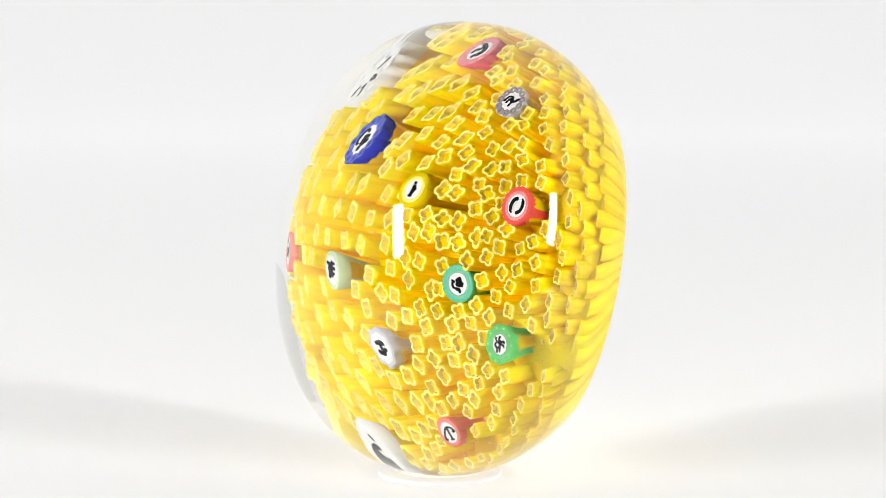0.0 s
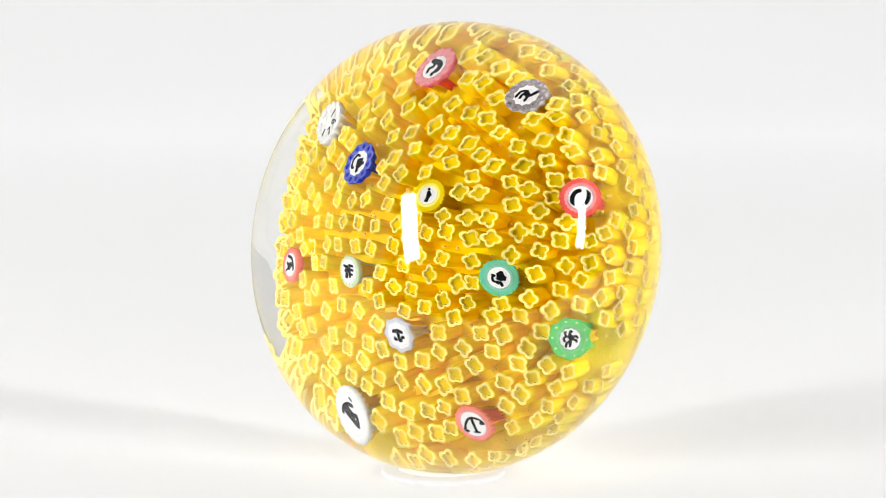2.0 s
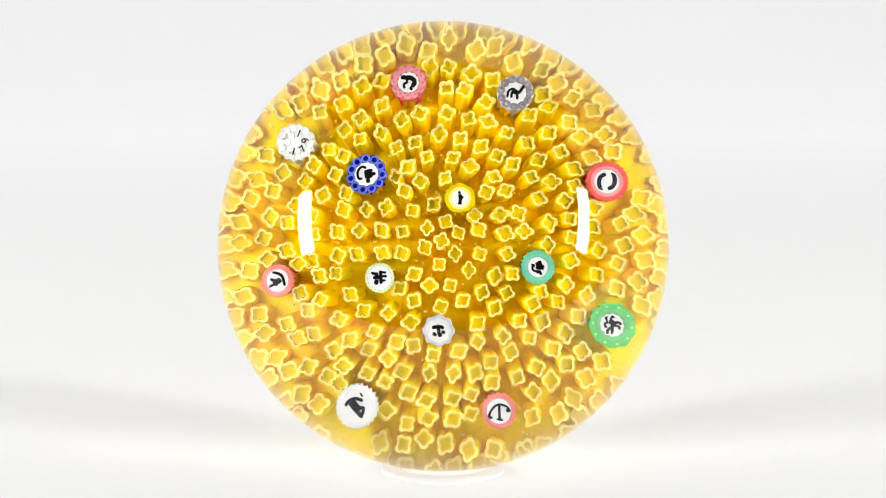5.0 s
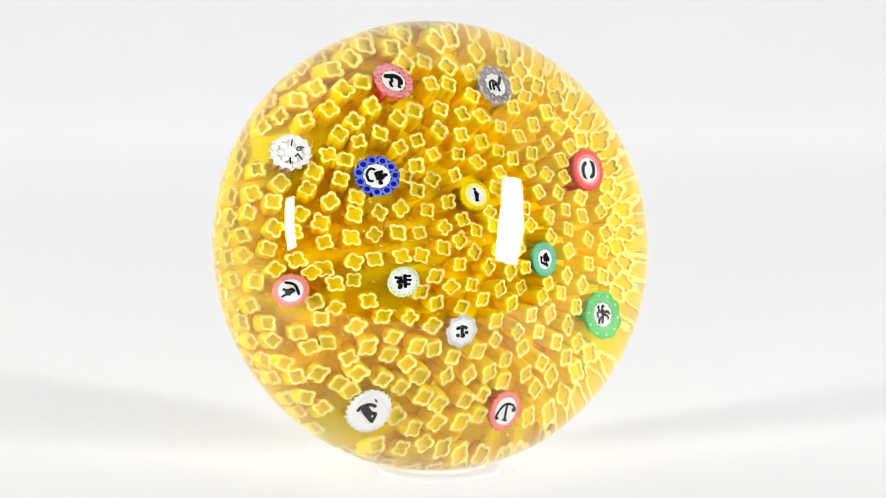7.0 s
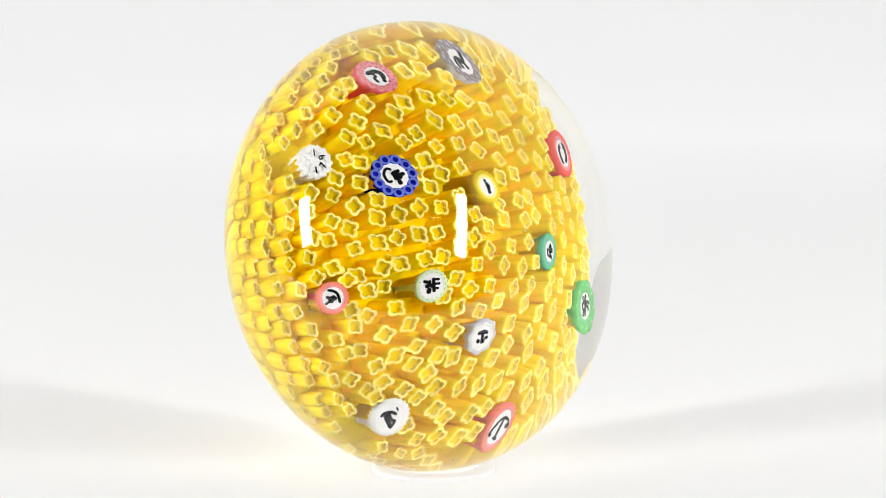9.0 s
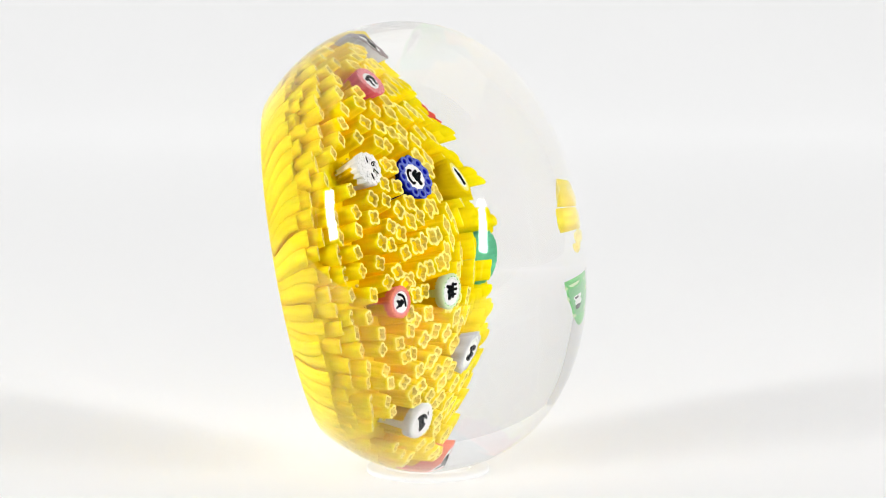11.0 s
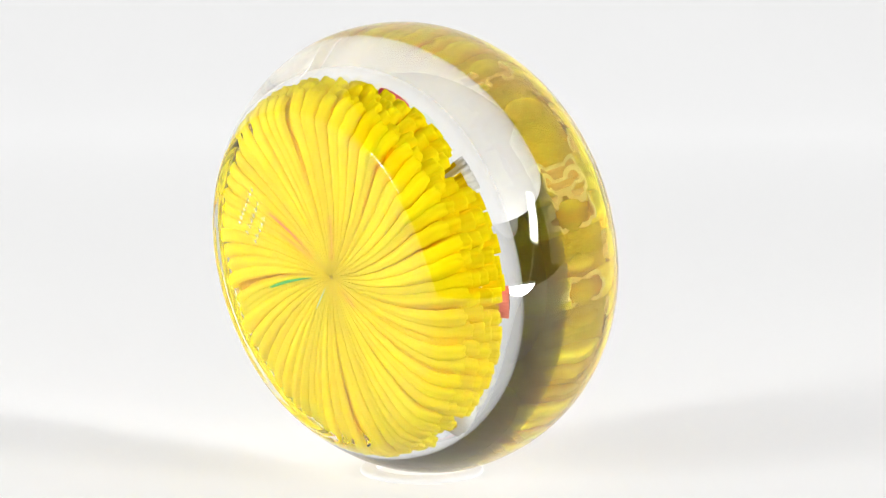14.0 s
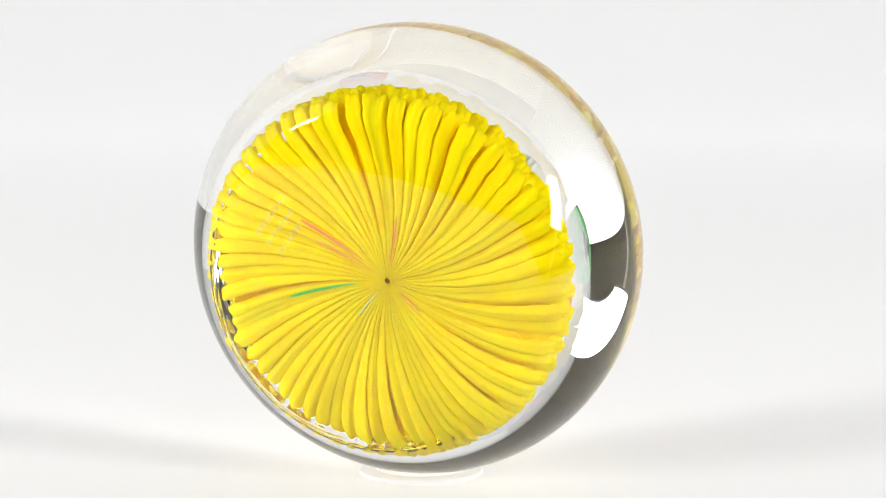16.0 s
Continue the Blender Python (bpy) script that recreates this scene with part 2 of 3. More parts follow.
def cane_mesh(r, az, z, w, contour, wall, sink, steps=7, swirl=0.22, spin=0.0, jitter=0.0, rng=random, waist=0.0, stops=None, bulge=0.0):
    """Verts, faces and material index of one cane: a tapering rod with a coat whose end stands proud of its heart."""
    verts, faces, index = [], [], []
    n = len(contour)
    steps = len(stops) - 1 if stops else steps
    jog = rng.uniform(-jitter, jitter)
    for s, q, d in cane_path(r, z, stops or [i / steps for i in range(steps + 1)]):
        a = az + swirl * (1 - s) ** 2 + jog * s * (1 - s)
        rad = Vector((math.cos(a), math.sin(a), 0))
        tan = Vector((-math.sin(a), math.cos(a), 0))
        along = rad * d.x + Vector((0, 0, d.y))
        other = along.cross(tan)
        c = rad * q.x + Vector((-16 * (1 - s) ** 2, 2 * (1 - s) ** 2, q.y))
        k = w * max(0.04, s ** 1.05, q.x / r if r > 190 else 0)
        wide = 1 + (0.7 * s * (1 - s) if r > 190 else 0)
        k *= 1 + bulge * min(1.0, (1 - s) / 0.07)   # the rod swells a little behind its cut end
        if waist:   # the sleeve narrows behind its face and parts into strands
            k *= 1 - waist * min(1.0, (1 - s) / 0.16)
        deep = 1 + (7 * min(1.0, (1 - s) / 0.3) if waist else -0.55 * min(1.0, (1 - s) / 0.1))
        for rr, f in contour:
            rr = 1 + (rr - 1) * deep
            verts.append((c + tan * (math.cos(f + spin) * rr * k * wide) + other * (math.sin(f + spin) * rr * k)) * U)
    for i in range(steps):
        for j in range(n):
            h = (j + 1) % n
            faces.append((i * n + j, i * n + h, (i + 1) * n + h, (i + 1) * n + j))
            index.append(3 if waist and i < steps - 1 and ((j // 5) % 3 or i < steps - 6) else 0)
    m = steps * n
    top = len(verts)
    for depth in (0.0, sink):
        for rr, f in contour:
            verts.append((c + tan * (math.cos(f + spin) * rr * w * wall) + other * (math.sin(f + spin) * rr * w * wall) - along * depth) * U)
    for j in range(n):
        h = (j + 1) % n
        faces += [(m + j, m + h, top + h, top + j), (top + j, top + h, top + n + h, top + n + j)]
        index += [1, 1]
    verts.append((c - along * sink) * U)
    for j in range(n):
        faces.append((top + n + j, top + n + (j + 1) % n, len(verts) - 1))
        index.append(2)
    return verts, faces, index, (c, tan, other, along)


def lobed(n, lobes, depth):
    return [(1 + depth * math.tanh(2.4 * math.cos(lobes * 2 * math.pi * j / n)), 2 * math.pi * j / n) for j in range(n)]


# picture canes: place on the cushion, radius, sleeve look, face, motif
PICTURES = (
    ("redtop", -49, 227, 199, 25, "cells", PINK, PINK_LIGHT, 0.60, 12),
    ("greytop", 100, 212, 195, 25, "cells", GREY, GREY_DARK, 0.62, 11),
    ("dots", -203, 141, 187, 25, "year", FROST, ENAMEL, 0.30, 14),
    ("blue", -111, 100, 234, 30, "cells", BLUE, BLUE_LIGHT, 0.60, 11),
    ("redright", 227, 89, 194, 28, "flute", RED, CORAL, 0.62, 22),
    ("yel", 28, 66, 250, 23, "flute", HEART, HEART, 0.58, 26),
    ("redleft", -230, -51, 198, 23, "flute", CORAL, RED, 0.70, 20),
    ("mint", -92, -54, 246, 22, "flute", MINT, FROST, 0.72, 24),
    ("greenmid", 140, -35, 227, 25, "flute", GREEN_DARK, MINT, 0.60, 26),
    ("greymid", -4, -130, 239, 23, "flute", GREY, FROST, 0.62, 8),
    ("greenright", 232, -108, 184, 30, "specks", GREEN, MINT, 0.52, 9),
    ("whitelow", -117, -222, 189, 29, "flute", FROST, MINT, 0.76, 24),
    ("redlow", 79, -230, 193, 24, "flute", CORAL, RED, 0.72, 20),
)

PALER = {"redright": PINK_LIGHT, "redleft": PINK_LIGHT, "redlow": PINK_LIGHT, "greenmid": SEA_PALE, "greenright": GREEN_PALE, "mint": FROST, "greymid": FROST, "whitelow": ENAMEL, "yel": PALE}

# strokes of the black figures, on a face of radius 1: (half width, points)
MOTIFS = {
    "redtop": ((0.11, ((-0.52, 0.25), (-0.36, 0.42), (-0.15, 0.27))), (0.13, ((-0.3, 0.3), (0.05, 0.38), (0.4, 0.2), (0.45, -0.1), (0.3, -0.3))), (0.07, ((0.3, -0.3), (0.2, -0.48), (0.36, -0.55))), (0.07, ((-0.15, 0.25), (-0.1, 0.0), (-0.32, -0.15), (-0.25, -0.5)))),
    "greytop": ((0.06, ((-0.6, -0.3), (-0.45, 0.2), (-0.05, 0.32), (-0.25, 0.0), (-0.3, -0.35))), (0.08, ((-0.05, 0.28), (0.2, 0.02), (0.35, 0.1), (0.65, 0.5))), (0.07, ((-0.15, 0.05), (0.12, -0.1), (0.1, -0.5)))),
    "blue": ((0.06, ((-0.05, 0.4), (-0.35, 0.5), (-0.6, 0.15), (-0.5, -0.3), (-0.25, -0.3))), (0.17, ((0.0, 0.3), (0.1, 0.0), (0.12, -0.3))), (0.10, ((0.12, -0.3), (0.18, -0.6))), (0.08, ((0.1, 0.2), (0.38, 0.3))), (0.09, ((0.1, 0.0), (0.62, 0.05))), (0.06, ((0.1, -0.1), (0.42, -0.15)))),
    "redright": ((0.10, ((-0.42, -0.42), (-0.5, -0.1), (-0.38, 0.3), (-0.05, 0.5))), (0.10, ((0.42, 0.42), (0.5, 0.1), (0.38, -0.3), (0.05, -0.5))), (0.05, ((-0.55, -0.38), (-0.42, -0.45), (-0.28, -0.55))), (0.05, ((0.55, 0.38), (0.42, 0.45), (0.28, 0.55)))),
    "yel": ((0.13, ((-0.05, 0.35), (0.05, 0.0), (0.0, -0.35))), (0.09, ((-0.1, 0.62), (-0.02, 0.4))), (0.09, ((0.05, 0.0), (0.3, 0.1))), (0.08, ((0.0, -0.35), (-0.16, -0.58))), (0.08, ((0.0, -0.35), (0.1, -0.6)))),
    "redleft": ((0.15, ((-0.35, -0.05), (0.0, -0.05), (0.2, 0.1))), (0.06, ((-0.6, -0.4), (-0.3, -0.25), (0.0, -0.3))), (0.07, ((-0.35, 0.6), (0.05, 0.5), (0.35, 0.25), (0.5, -0.4))), (0.08, ((-0.35, 0.0), (-0.45, 0.2)))),
    "mint": ((0.08, ((-0.62, 0.42), (-0.3, 0.3), (-0.1, 0.35))), (0.17, ((-0.3, 0.2), (-0.2, -0.05))), (0.09, ((-0.5, 0.0), (-0.2, 0.05), (0.05, -0.05))), (0.12, ((-0.2, -0.1), (-0.3, -0.5))), (0.09, ((0.1, 0.55), (0.1, 0.1), (0.12, -0.45))), (0.06, ((0.1, 0.42), (0.46, 0.4))), (0.06, ((0.1, 0.12), (0.5, 0.1))), (0.06, ((0.12, -0.2), (0.48, -0.22))), (0.07, ((0.4, 0.46), (0.48, 0.32))), (0.07, ((0.44, 0.16), (0.52, 0.02)))),
    "greenmid": ((0.19, ((-0.05, 0.42), (0.08, 0.2), (0.08, -0.2))), (0.06, ((-0.05, -0.3), (-0.35, -0.3), (-0.45, 0.0), (-0.3, 0.1), (-0.55, 0.18))), (0.07, ((0.1, 0.2), (0.5, 0.05))), (0.07, ((0.1, 0.0), (0.48, -0.12))), (0.08, ((0.08, -0.25), (0.3, -0.6))), (0.08, ((0.0, -0.25), (-0.05, -0.5)))),
    "greymid": ((0.28, ((-0.12, -0.05), (0.14, -0.02))), (0.16, ((-0.3, 0.15), (-0.36, 0.42))), (0.15, ((0.22, 0.18), (0.34, 0.4))), (0.12, ((0.0, 0.1), (-0.02, 0.5))), (0.14, ((-0.25, -0.2), (-0.4, -0.42))), (0.14, ((0.1, -0.2), (0.12, -0.52))), (0.10, ((0.25, -0.1), (0.56, -0.15)))),
    "greenright": ((0.14, ((-0.2, 0.25), (0.05, 0.15), (0.1, -0.1))), (0.06, ((-0.1, 0.3), (0.0, 0.6), (0.12, 0.5))), (0.05, ((-0.3, 0.2), (-0.45, 0.45), (-0.3, 0.5))), (0.06, ((-0.25, 0.2), (-0.5, 0.0), (-0.35, -0.25))), (0.07, ((0.05, -0.1), (-0.25, -0.35), (-0.3, -0.65))), (0.07, ((0.05, -0.1), (0.0, -0.6))), (0.07, ((0.1, 0.1), (0.4, 0.25), (0.6, 0.1))), (0.06, ((0.1, 0.0), (0.45, -0.05), (0.5, -0.25)))),
    "whitelow": ((0.09, ((0.22, 0.5), (0.28, 0.54))), (0.06, ((-0.58, 0.05), (-0.42, 0.28), (-0.05, 0.36), (0.3, 0.22))), (0.15, ((-0.28, 0.26), (-0.12, 0.0), (0.08, -0.22))), (0.08, ((-0.12, -0.05), (0.1, -0.42), (0.26, -0.5))), (0.06, ((0.05, -0.15), (0.3, -0.12), (0.22, -0.45)))),
    "redlow": ((0.05, ((-0.55, -0.1), (-0.3, 0.25), (0.05, 0.42), (0.55, 0.3))), (0.06, ((0.0, 0.45), (0.02, 0.0), (0.08, -0.5))), (0.05, ((-0.12, -0.5), (0.3, -0.52))), (0.06, ((-0.55, -0.1), (-0.62, -0.4), (-0.4, -0.45))), (0.11, ((0.5, 0.2), (0.66, 0.02))), (0.05, ((0.55, 0.3), (0.72, 0.0)))),
}


def strokes_mesh(strokes, size):
    """Raised strokes on a face; each stroke is a ribbon with rounded ends, one unit high."""
    verts, faces = [], []
    for half, pts in strokes:
        pts = [Vector(p) for p in pts]
        fine = []
        for i in range(len(pts) - 1):
            a, b, c, d = pts[max(i - 1, 0)], pts[i], pts[i + 1], pts[min(i + 2, len(pts) - 1)]
            for k in range(4):
                s = k / 4
                fine.append(0.5 * (2 * b + (c - a) * s + (2 * a - 5 * b + 4 * c - d) * s * s + (3 * b - a - 3 * c + d) * s ** 3))
        fine.append(pts[-1])
        base = len(verts)
        for i, p in enumerate(fine):
            d = (fine[min(i + 1, len(fine) - 1)] - fine[max(i - 1, 0)]).normalized()
            e = Vector((-d.y, d.x)) * half * 1.3 * (0.55 if i in (0, len(fine) - 1) else 1)
            for q in (p + e, p - e):
                verts += [(q.x * size, q.y * size, 0.2 * U), (q.x * size, q.y * size, 0.9 * U)]
        for i in range(len(fine) - 1):
            a, b = base + i * 4, base + i * 4 + 4
            faces += [(a + 1, a + 3, b + 3, b + 1), (a, a + 1, b + 1, b), (a + 3, a + 2, b + 2, b + 3)]
        e = base + (len(fine) - 1) * 4
        faces += [(base, base + 2, base + 3, base + 1), (e, e + 1, e + 3, e + 2)]
    return verts, faces


def disc_mesh(radius, n, high):
    v, f = revolve([(0, -0.5 * U), (radius, -0.5 * U), (radius, high * 0.6), (radius * 0.95, high), (0, high)], n)
    return v, f


def picture_cane(name, x, y, z, w, look_of, coat, cells, face, lobes):
    r, az = math.hypot(x, y), math.atan2(y, x)
    contour = lobed(48, lobes, {"flute": 0.05, "year": 0.08}.get(look_of, 0.035))
    v, f, ix, (c, tan, other, along) = cane_mesh(r, az, z, w, contour, 0.86, 0.8, steps=16, waist=0.42 if r > 80 else 0.2)
    words = {"cells": "sleeve ringed with small round cells", "year": "frosted white ring of rods", "flute": "fluted coloured sleeve", "specks": "green sleeve with pale specks"}
    cane = part("picture_cane", mesh_of("picture_cane", v, f, [coat, coat, coat, HEART], ix), weight, words[look_of] + " round a white picture face")
    # upright of the face follows the glass body
    spot = Vector((0, 1, 0))
    up = (spot - along * spot.dot(along)).normalized()
    m = Matrix((up.cross(along), up, along)).transposed().to_4x4()
    m.translation = c * U
    if look_of in ("cells", "year"):
        rings = 1 if look_of == "cells" else 2
        for ring in range(rings):
            dist = w * (0.80 if ring == 0 else 0.45)
            cnt = lobes if ring == 0 else lobes // 2
            size = w * 0.82 * math.pi / lobes
            for i in range(cnt):
                a = 2 * math.pi * (i + 0.5 * ring) / cnt
                hole = {"redtop": 0.22, "dots": 0.15, "blue": 0.58}.get(name, 0.45)
                q = [(size, -0.5), (size, 0.35), (size * 0.85, 0.7), (size * hole, 0.7), (size * hole, -0.5)]
                rv, rf = lathe_ring([(rr * U, zz * U) for rr, zz in q], 10)
                ob = part("cell", CELLS.setdefault((name, ring), mesh_of("cell", rv, rf, [cells], smooth=False)), cane)
                ob.matrix_local = m @ pose(dist * math.cos(a) * U, dist * math.sin(a) * U, 0.3 * U)
    else:
        # two toothed collars: deep colour outside, paler towards the face
        for inner, outer, high, mat in ((face * 0.96, 0.96, 0.30, coat), (face * 0.94, face + (1 - face) * 0.45, 0.55, PALER.get(name, coat))):
            rv, rf = lathe_ring([(w * inner * U, -0.3 * U), (w * outer * U, -0.3 * U), (w * outer * 0.97 * U, high * U), (w * inner * U, (high + 0.05) * U)], 72)
            rv = [(x * (1 + 0.045 * math.cos(lobes * math.atan2(y, x))), y * (1 + 0.045 * math.cos(lobes * math.atan2(y, x))), z) for x, y, z in rv]
            ob = part("collar", mesh_of("collar", rv, rf, [mat]), cane)
            ob.matrix_local = m
        if look_of == "specks" or name == "mint":
            cnt = 10 if look_of == "specks" else 16
            size = w * (0.05 if look_of == "specks" else 0.035)
            pv, pf = disc_mesh(size * U, 8, 0.5 * U)
            speck = mesh_of("speck", pv, pf, [MINT if look_of == "specks" else GREEN], smooth=False)
            for i in range(cnt):
                a = 2 * math.pi * i / cnt
                ob = part("speck", speck, cane)
                ob.matrix_local = m @ pose(w * 0.84 * math.cos(a) * U, w * 0.84 * math.sin(a) * U, 0.4 * U)
    dv, df = disc_mesh(w * face * U, 48, 0.7 * U)
    teeth = lobes if look_of == "flute" else 12
    dv = [(x * (1 + 0.05 * math.cos(teeth * math.atan2(y, x))), y * (1 + 0.05 * math.cos(teeth * math.atan2(y, x))), z) for x, y, z in dv]
    disc = part("picture_face", mesh_of("picture_face", dv, df, [ENAMEL], smooth=False), cane, "white enamel face")
    disc.matrix_local = m
    if name in MOTIFS:
        sv, sf = strokes_mesh(MOTIFS[name], w * face * 1.24 * U)
        fig = part("figure", mesh_of("figure", sv, sf, [BLACK], smooth=False), cane, "small black emblem")
        fig.matrix_local = m @ pose(0, 0, 0.6 * U)
    else:
        digits_at(cane, m, w)


def digits_at(cane, m, w):
    for i, ch in enumerate("1971"):
        cu = bpy.data.curves.new("digit", "FONT")
        cu.body, cu.size, cu.align_x, cu.align_y, cu.extrude = ch, 15 * U, "CENTER", "CENTER", 0.4 * U
        tmp = new("digit_outline", cu)
        bpy.context.view_layer.update()
        me = bpy.data.meshes.new_from_object(tmp.evaluated_get(bpy.context.evaluated_depsgraph_get()))
        bpy.data.objects.remove(tmp)
        me.materials.clear()
        me.materials.append(BLACK)
        a = radians(75 - i * 58)
        ob = part("digit", me, cane)
        ob.matrix_local = m @ pose(w * 0.55 * math.cos(a) * U, w * 0.55 * math.sin(a) * U, 1.2 * U, 0, 0, math.degrees(a) + 90)


CELLS = {}
for row in PICTURES:
    picture_cane(*row)


def filler():
    """The amber ground between the canes: a cushion a little below the tips, hollow beneath."""
    rim = 284
    under = [(q.x, q.y + 14) for _, q, _ in cane_path(291, tip_height(291), [i / 24 for i in range(25)]) if 20 < q.x < rim]
    top = [(r, max(tip_height(r) - 44, under[-1][1] + 6)) for r in range(0, rim, 12)]
    under = under[::-1] + [(0, under[0][1] + 4)]
    v, f = revolve([(r * U, z * U) for r, z in (top + under)][::-1], 96)
    part("ground", mesh_of("ground", v, f, [AMBER]), weight, "amber glass ground between the canes")


filler()


def yellow_canes():
    rng = random.Random(7)
    spots = []
    # rings at even steps along the cushion's curve
    edge, steps, run = 291.0, 600, [0.0]
    for i in range(steps):
        r0, r1 = edge * i / steps, edge * (i + 1) / steps
        run.append(run[-1] + math.hypot(r1 - r0, tip_height(r1) - tip_height(r0)))
    rings = round(run[-1] / 31.0)
    for ring in range(rings + 1):
        i = min(range(steps + 1), key=lambda k: abs(run[k] - run[-1] * ring / rings))
        r = edge * i / steps
        n = 64 if ring == rings else max(1, round(2 * math.pi * r / (32.5 - 3.0 * (r / edge) ** 4)))
        off = rng.uniform(0, 6.28)
        for j in range(n):
            a = off + 2 * math.pi * (j + rng.uniform(-0.15, 0.15)) / n
            rr = max(0, r + rng.uniform(-4.5, 4.5) * (1.2 if r < 265 else 0.4))
            spots.append([rr * math.cos(a), rr * math.sin(a), ring])
    keep = []
    for x, y, ring in spots:
        bad = False
        for row in PICTURES:
            px, py, pw = row[1], row[2], row[4]
            d = math.hypot(x - px, y - py)
            if d < pw + 2:
                bad = True
            elif d < pw + 11:
                k = (pw + 11) / d
                x, y = px + (x - px) * k, py + (y - py) * k
        if not bad:
            keep.append((x, y, ring))
    keep.sort(key=lambda s: math.hypot(s[0], s[1]))
    rv, rf, ri = [], [], []
    last = max(k[2] for k in keep)
    for i, (x, y, ring) in enumerate(keep):
        r, az = math.hypot(x, y), math.atan2(y, x)
        w = rng.uniform(10.0, 12.0) if r < 275 else rng.uniform(10.8, 12.0)
        z = tip_height(r) + (rng.uniform(-3, 3) if ring < last else rng.uniform(-9, 9))
        long, lop, turn = rng.uniform(1.0, 1.18), rng.uniform(0.0, 0.07), rng.uniform(0, 6.28)
        notch = rng.uniform(0.70, 0.80)
        contour = []
        for m in range(32):
            f = 2 * math.pi * m / 32
            rr = notch + (1.16 - notch) * abs(math.cos(2 * f)) ** 0.95
            px, py = rr * math.cos(f) * long, rr * math.sin(f) / long ** 0.5
            contour.append((math.hypot(px, py) * (1 + lop * math.cos(f - turn)), math.atan2(py, px)))
        v, f, ix, _ = cane_mesh(r, az, z, w, contour, rng.uniform(0.69, 0.76), 6.0, spin=rng.uniform(0, 1.57), jitter=0.10, rng=rng,
                                stops=(0, 0.12, 0.25, 0.4, 0.55, 0.7, 0.82, 0.92, 0.975, 1) if r > 200 else (0, 0.2, 0.45, 0.65, 0.8, 0.92, 0.975, 1), bulge=0.12)
        if i < 300:
            part("cane", mesh_of("cane", v, f, [YELLOW, PALE, HEART], ix, [i == 0 for i in ix]), weight)
        else:
            o = len(rv)
            rv += v
            rf += [tuple(k + o for k in q) for q in f]
            ri += ix
    if rv:
        tagged(part("rim_canes", mesh_of("rim_canes", rv, rf, [YELLOW_RIM, PALE, HEART], ri, [i == 0 for i in ri]), weight, "outer rows of yellow canes fanning out from the base"), kind="stuff")


yellow_canes()


def bubbles():
    """Tiny beads of glass caught on the ground between the canes."""
    rng = random.Random(11)
    ring = [(math.cos(i * math.pi / 3), math.sin(i * math.pi / 3)) for i in range(6)]
    v, f = [], []
    for _ in range(520):
        r, a, k = 270 * math.sqrt(rng.random()), rng.uniform(0, 6.28), rng.uniform(1.3, 2.8)
        c = Vector((r * math.cos(a), r * math.sin(a), tip_height(r) - 40 + rng.uniform(-1, 4)))
        n = len(v)
        v.append((c + Vector((0, 0, k))) * U)
        v += [(c + Vector((x * k * 0.87, y * k * 0.87, k * 0.5))) * U for x, y in ring]
        v += [(c + Vector((x * k * 0.87, y * k * 0.87, -k * 0.5))) * U for x, y in ring]
        v.append((c - Vector((0, 0, k))) * U)
        for i in range(6):
            j = (i + 1) % 6
            f += [(n, n + 1 + i, n + 1 + j), (n + 1 + i, n + 7 + i, n + 7 + j, n + 1 + j), (n + 7 + i, n + 13, n + 7 + j)]
    tagged(part("beads", mesh_of("beads", v, f, [PALE]), weight, "tiny pale beads between the canes"), kind="stuff")


bubbles()


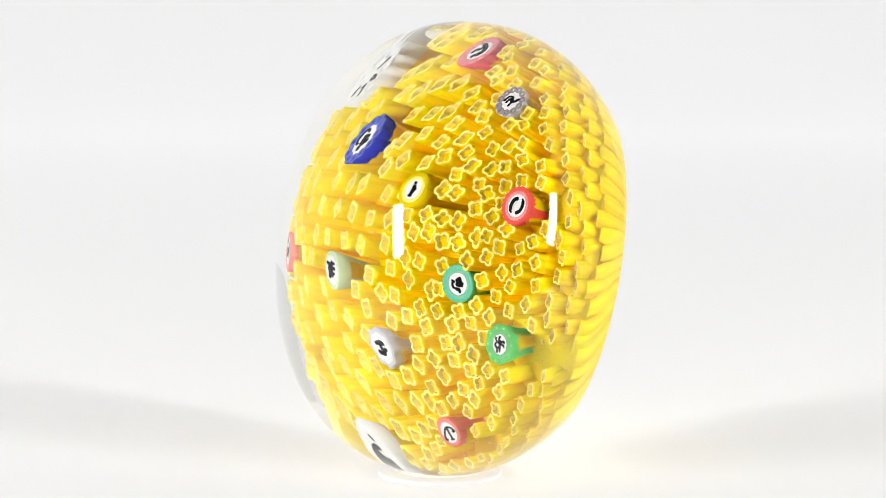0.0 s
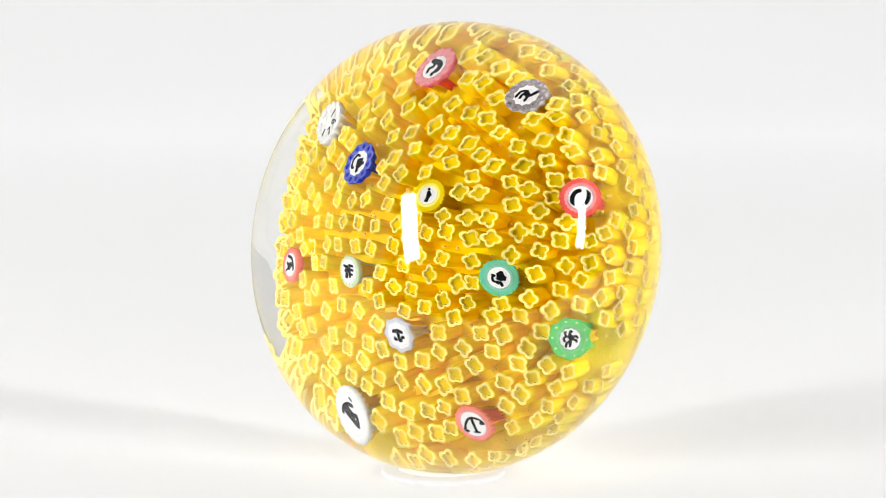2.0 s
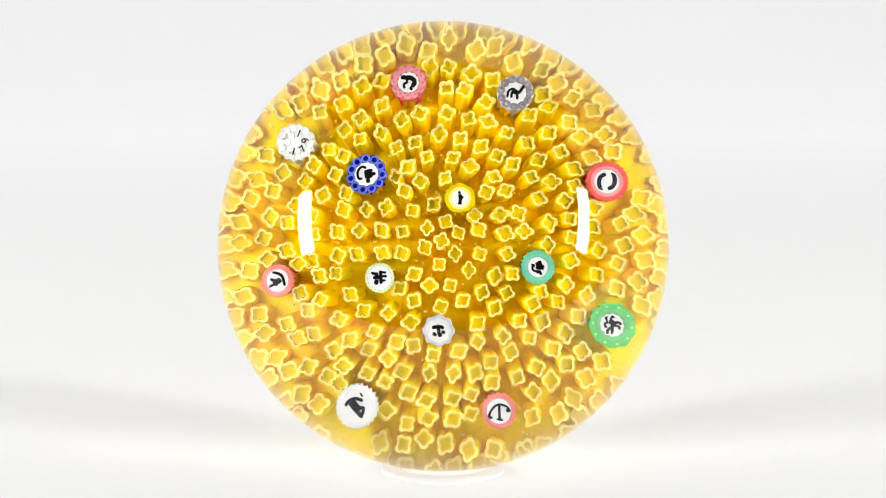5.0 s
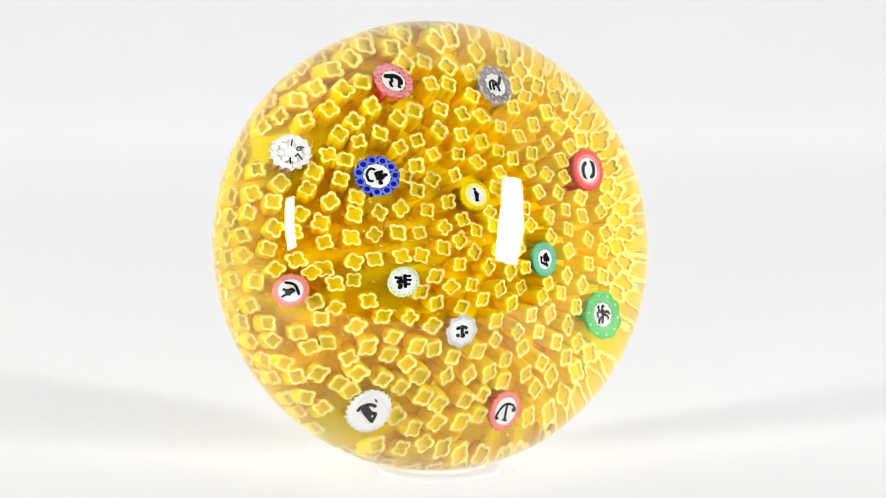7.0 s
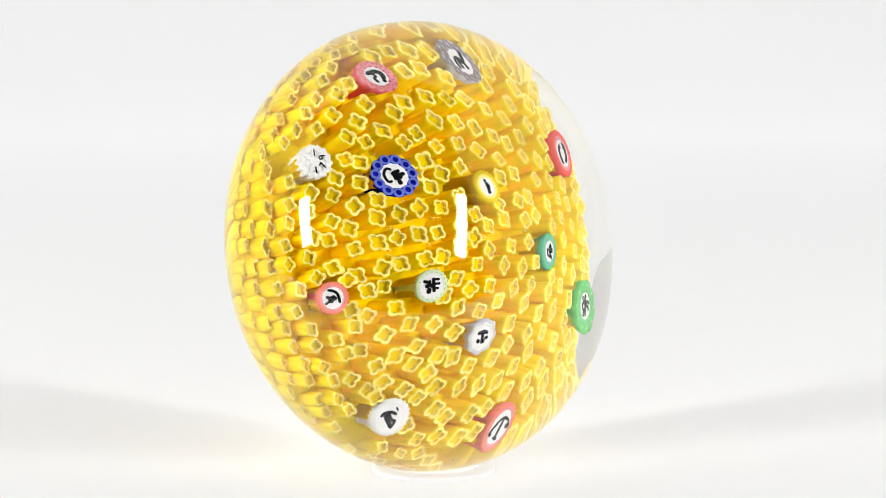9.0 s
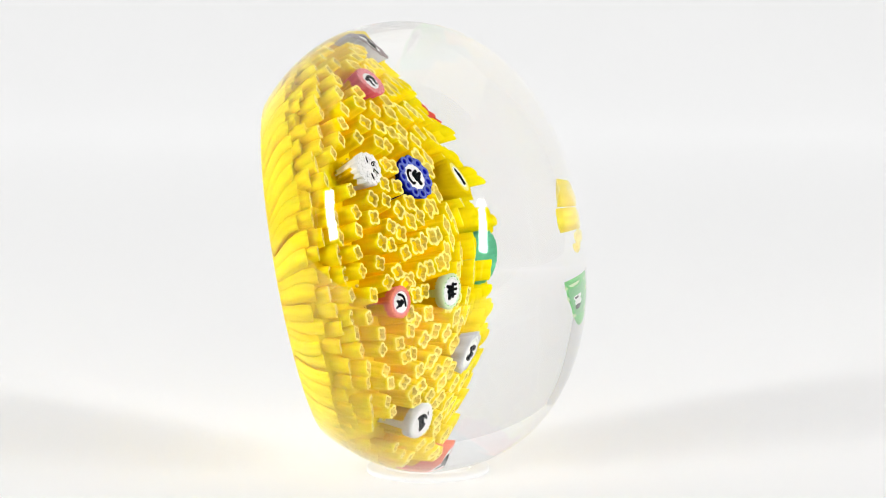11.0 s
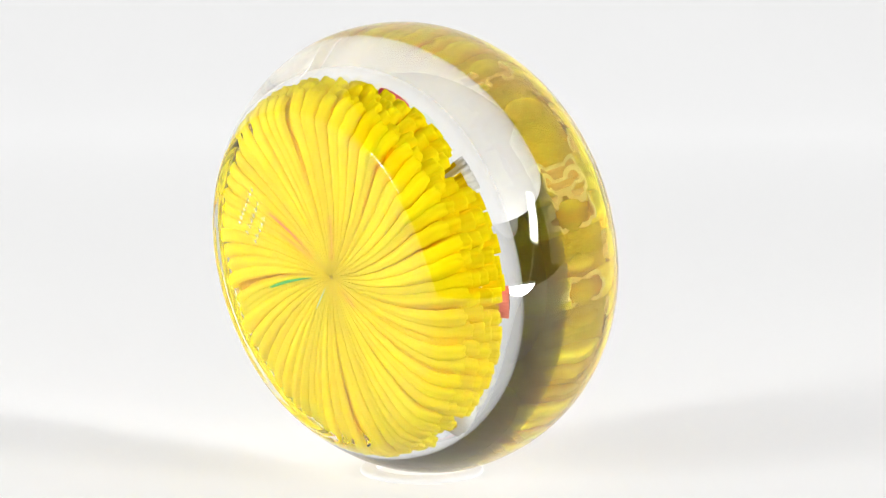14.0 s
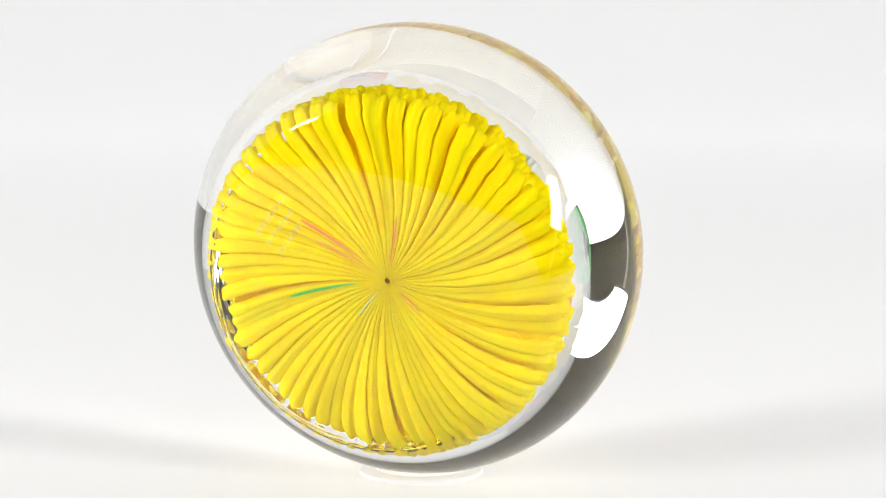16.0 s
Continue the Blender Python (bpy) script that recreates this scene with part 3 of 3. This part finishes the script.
def threads():
    """Coloured tails of picture canes that show between the gills on the underside."""
    for az, mat, lo, hi in ((-17, GREEN, 40, 185), (23, CORAL, 30, 150), (31, CORAL, 40, 175), (97, CORAL, 30, 170), (-150, CORAL, 30, 90), (60, GREY, 14, 40), (-60, MINT, 20, 80)):
        v, f = [], []
        path = [(s, q, d) for s, q, d in cane_path(291, tip_height(291), [i / 24 for i in range(25)]) if lo < q.x < hi]
        for i, (s, q, d) in enumerate(path):
            a = radians(az) + 0.22 * (1 - s) ** 2
            rad, tan = Vector((math.cos(a), math.sin(a), 0)), Vector((-math.sin(a), math.cos(a), 0))
            c = rad * q.x + Vector((-16 * (1 - s) ** 2, 2 * (1 - s) ** 2, q.y - 0.022 * q.x - 1.0))
            k = (0.6 + q.x * 0.017) * math.sin(math.pi * min(1, (i + 0.6) / len(path))) ** 0.5
            for j in range(6):
                t = 2 * math.pi * j / 6
                v.append((c + tan * math.cos(t) * k + Vector((0, 0, math.sin(t) * k))) * U)
        for i in range(len(path) - 1):
            f += [(i * 6 + j, i * 6 + (j + 1) % 6, i * 6 + 6 + (j + 1) % 6, i * 6 + 6 + j) for j in range(6)]
        f += [tuple(range(6))[::-1], tuple(range(len(v) - 6, len(v)))]
        part("coloured_thread", mesh_of("coloured_thread", v, f, [mat]), weight, "thin coloured glass streak on the underside")


threads()


def etching():
    """Three short lines of scratched marks on the flat base."""
    rng = random.Random(3)
    v, f = [], []
    a = radians(129)
    along, down = Vector((math.cos(a), math.sin(a))), Vector((-math.sin(a), math.cos(a)))
    for row in range(3):
        at = -46.0
        while at < 44 - row * 12:
            long = rng.uniform(5, 11)
            for dx, dy, lx, ly in ((0, 0, long, 1.6), (long * rng.uniform(0, 0.7), -6, 1.6, 12)):
                o = Vector((158, 104)) + down * (row * 25 - 25)
                q = [o + along * (at + dx + i * lx) + down * (dy + j * ly) for i, j in ((0, 0), (1, 0), (1, 1), (0, 1))]
                n = len(v)
                v += [(p.x * U, p.y * U, -0.5 * U) for p in q] + [(p.x * U, p.y * U, -0.05 * U) for p in q]
                f += [(n, n + 1, n + 2, n + 3), (n + 7, n + 6, n + 5, n + 4)] + [(n + i, n + 4 + i, n + 4 + (i + 1) % 4, n + (i + 1) % 4) for i in range(4)]
            at += long + rng.uniform(3, 6)
    part("etched_marks", mesh_of("etched_marks", v, f, [ETCH], smooth=False), weight, "faint scratched marks on the base")


etching()


# ---- the ring that holds the paperweight on edge ----
stand = tagged(new("ring_stand"), "small white ring with an added glow, holding the glass on its edge", "stand")
sv, sf = lathe_ring([(a * U, b * U) for a, b in ((80, 0), (107, 0), (110, 2), (110, 8), (107, 10.5), (84, 11), (80, 10))], 96)
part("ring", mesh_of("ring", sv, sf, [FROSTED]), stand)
stand.matrix_world = stand_pose(0)


def motions():
    times = [i * 0.25 for i in range(65)]
    walk(weight, [(t, weight_pose(t)) for t in times])
    walk(stand, [(t, stand_pose(t)) for t in times])


motions()
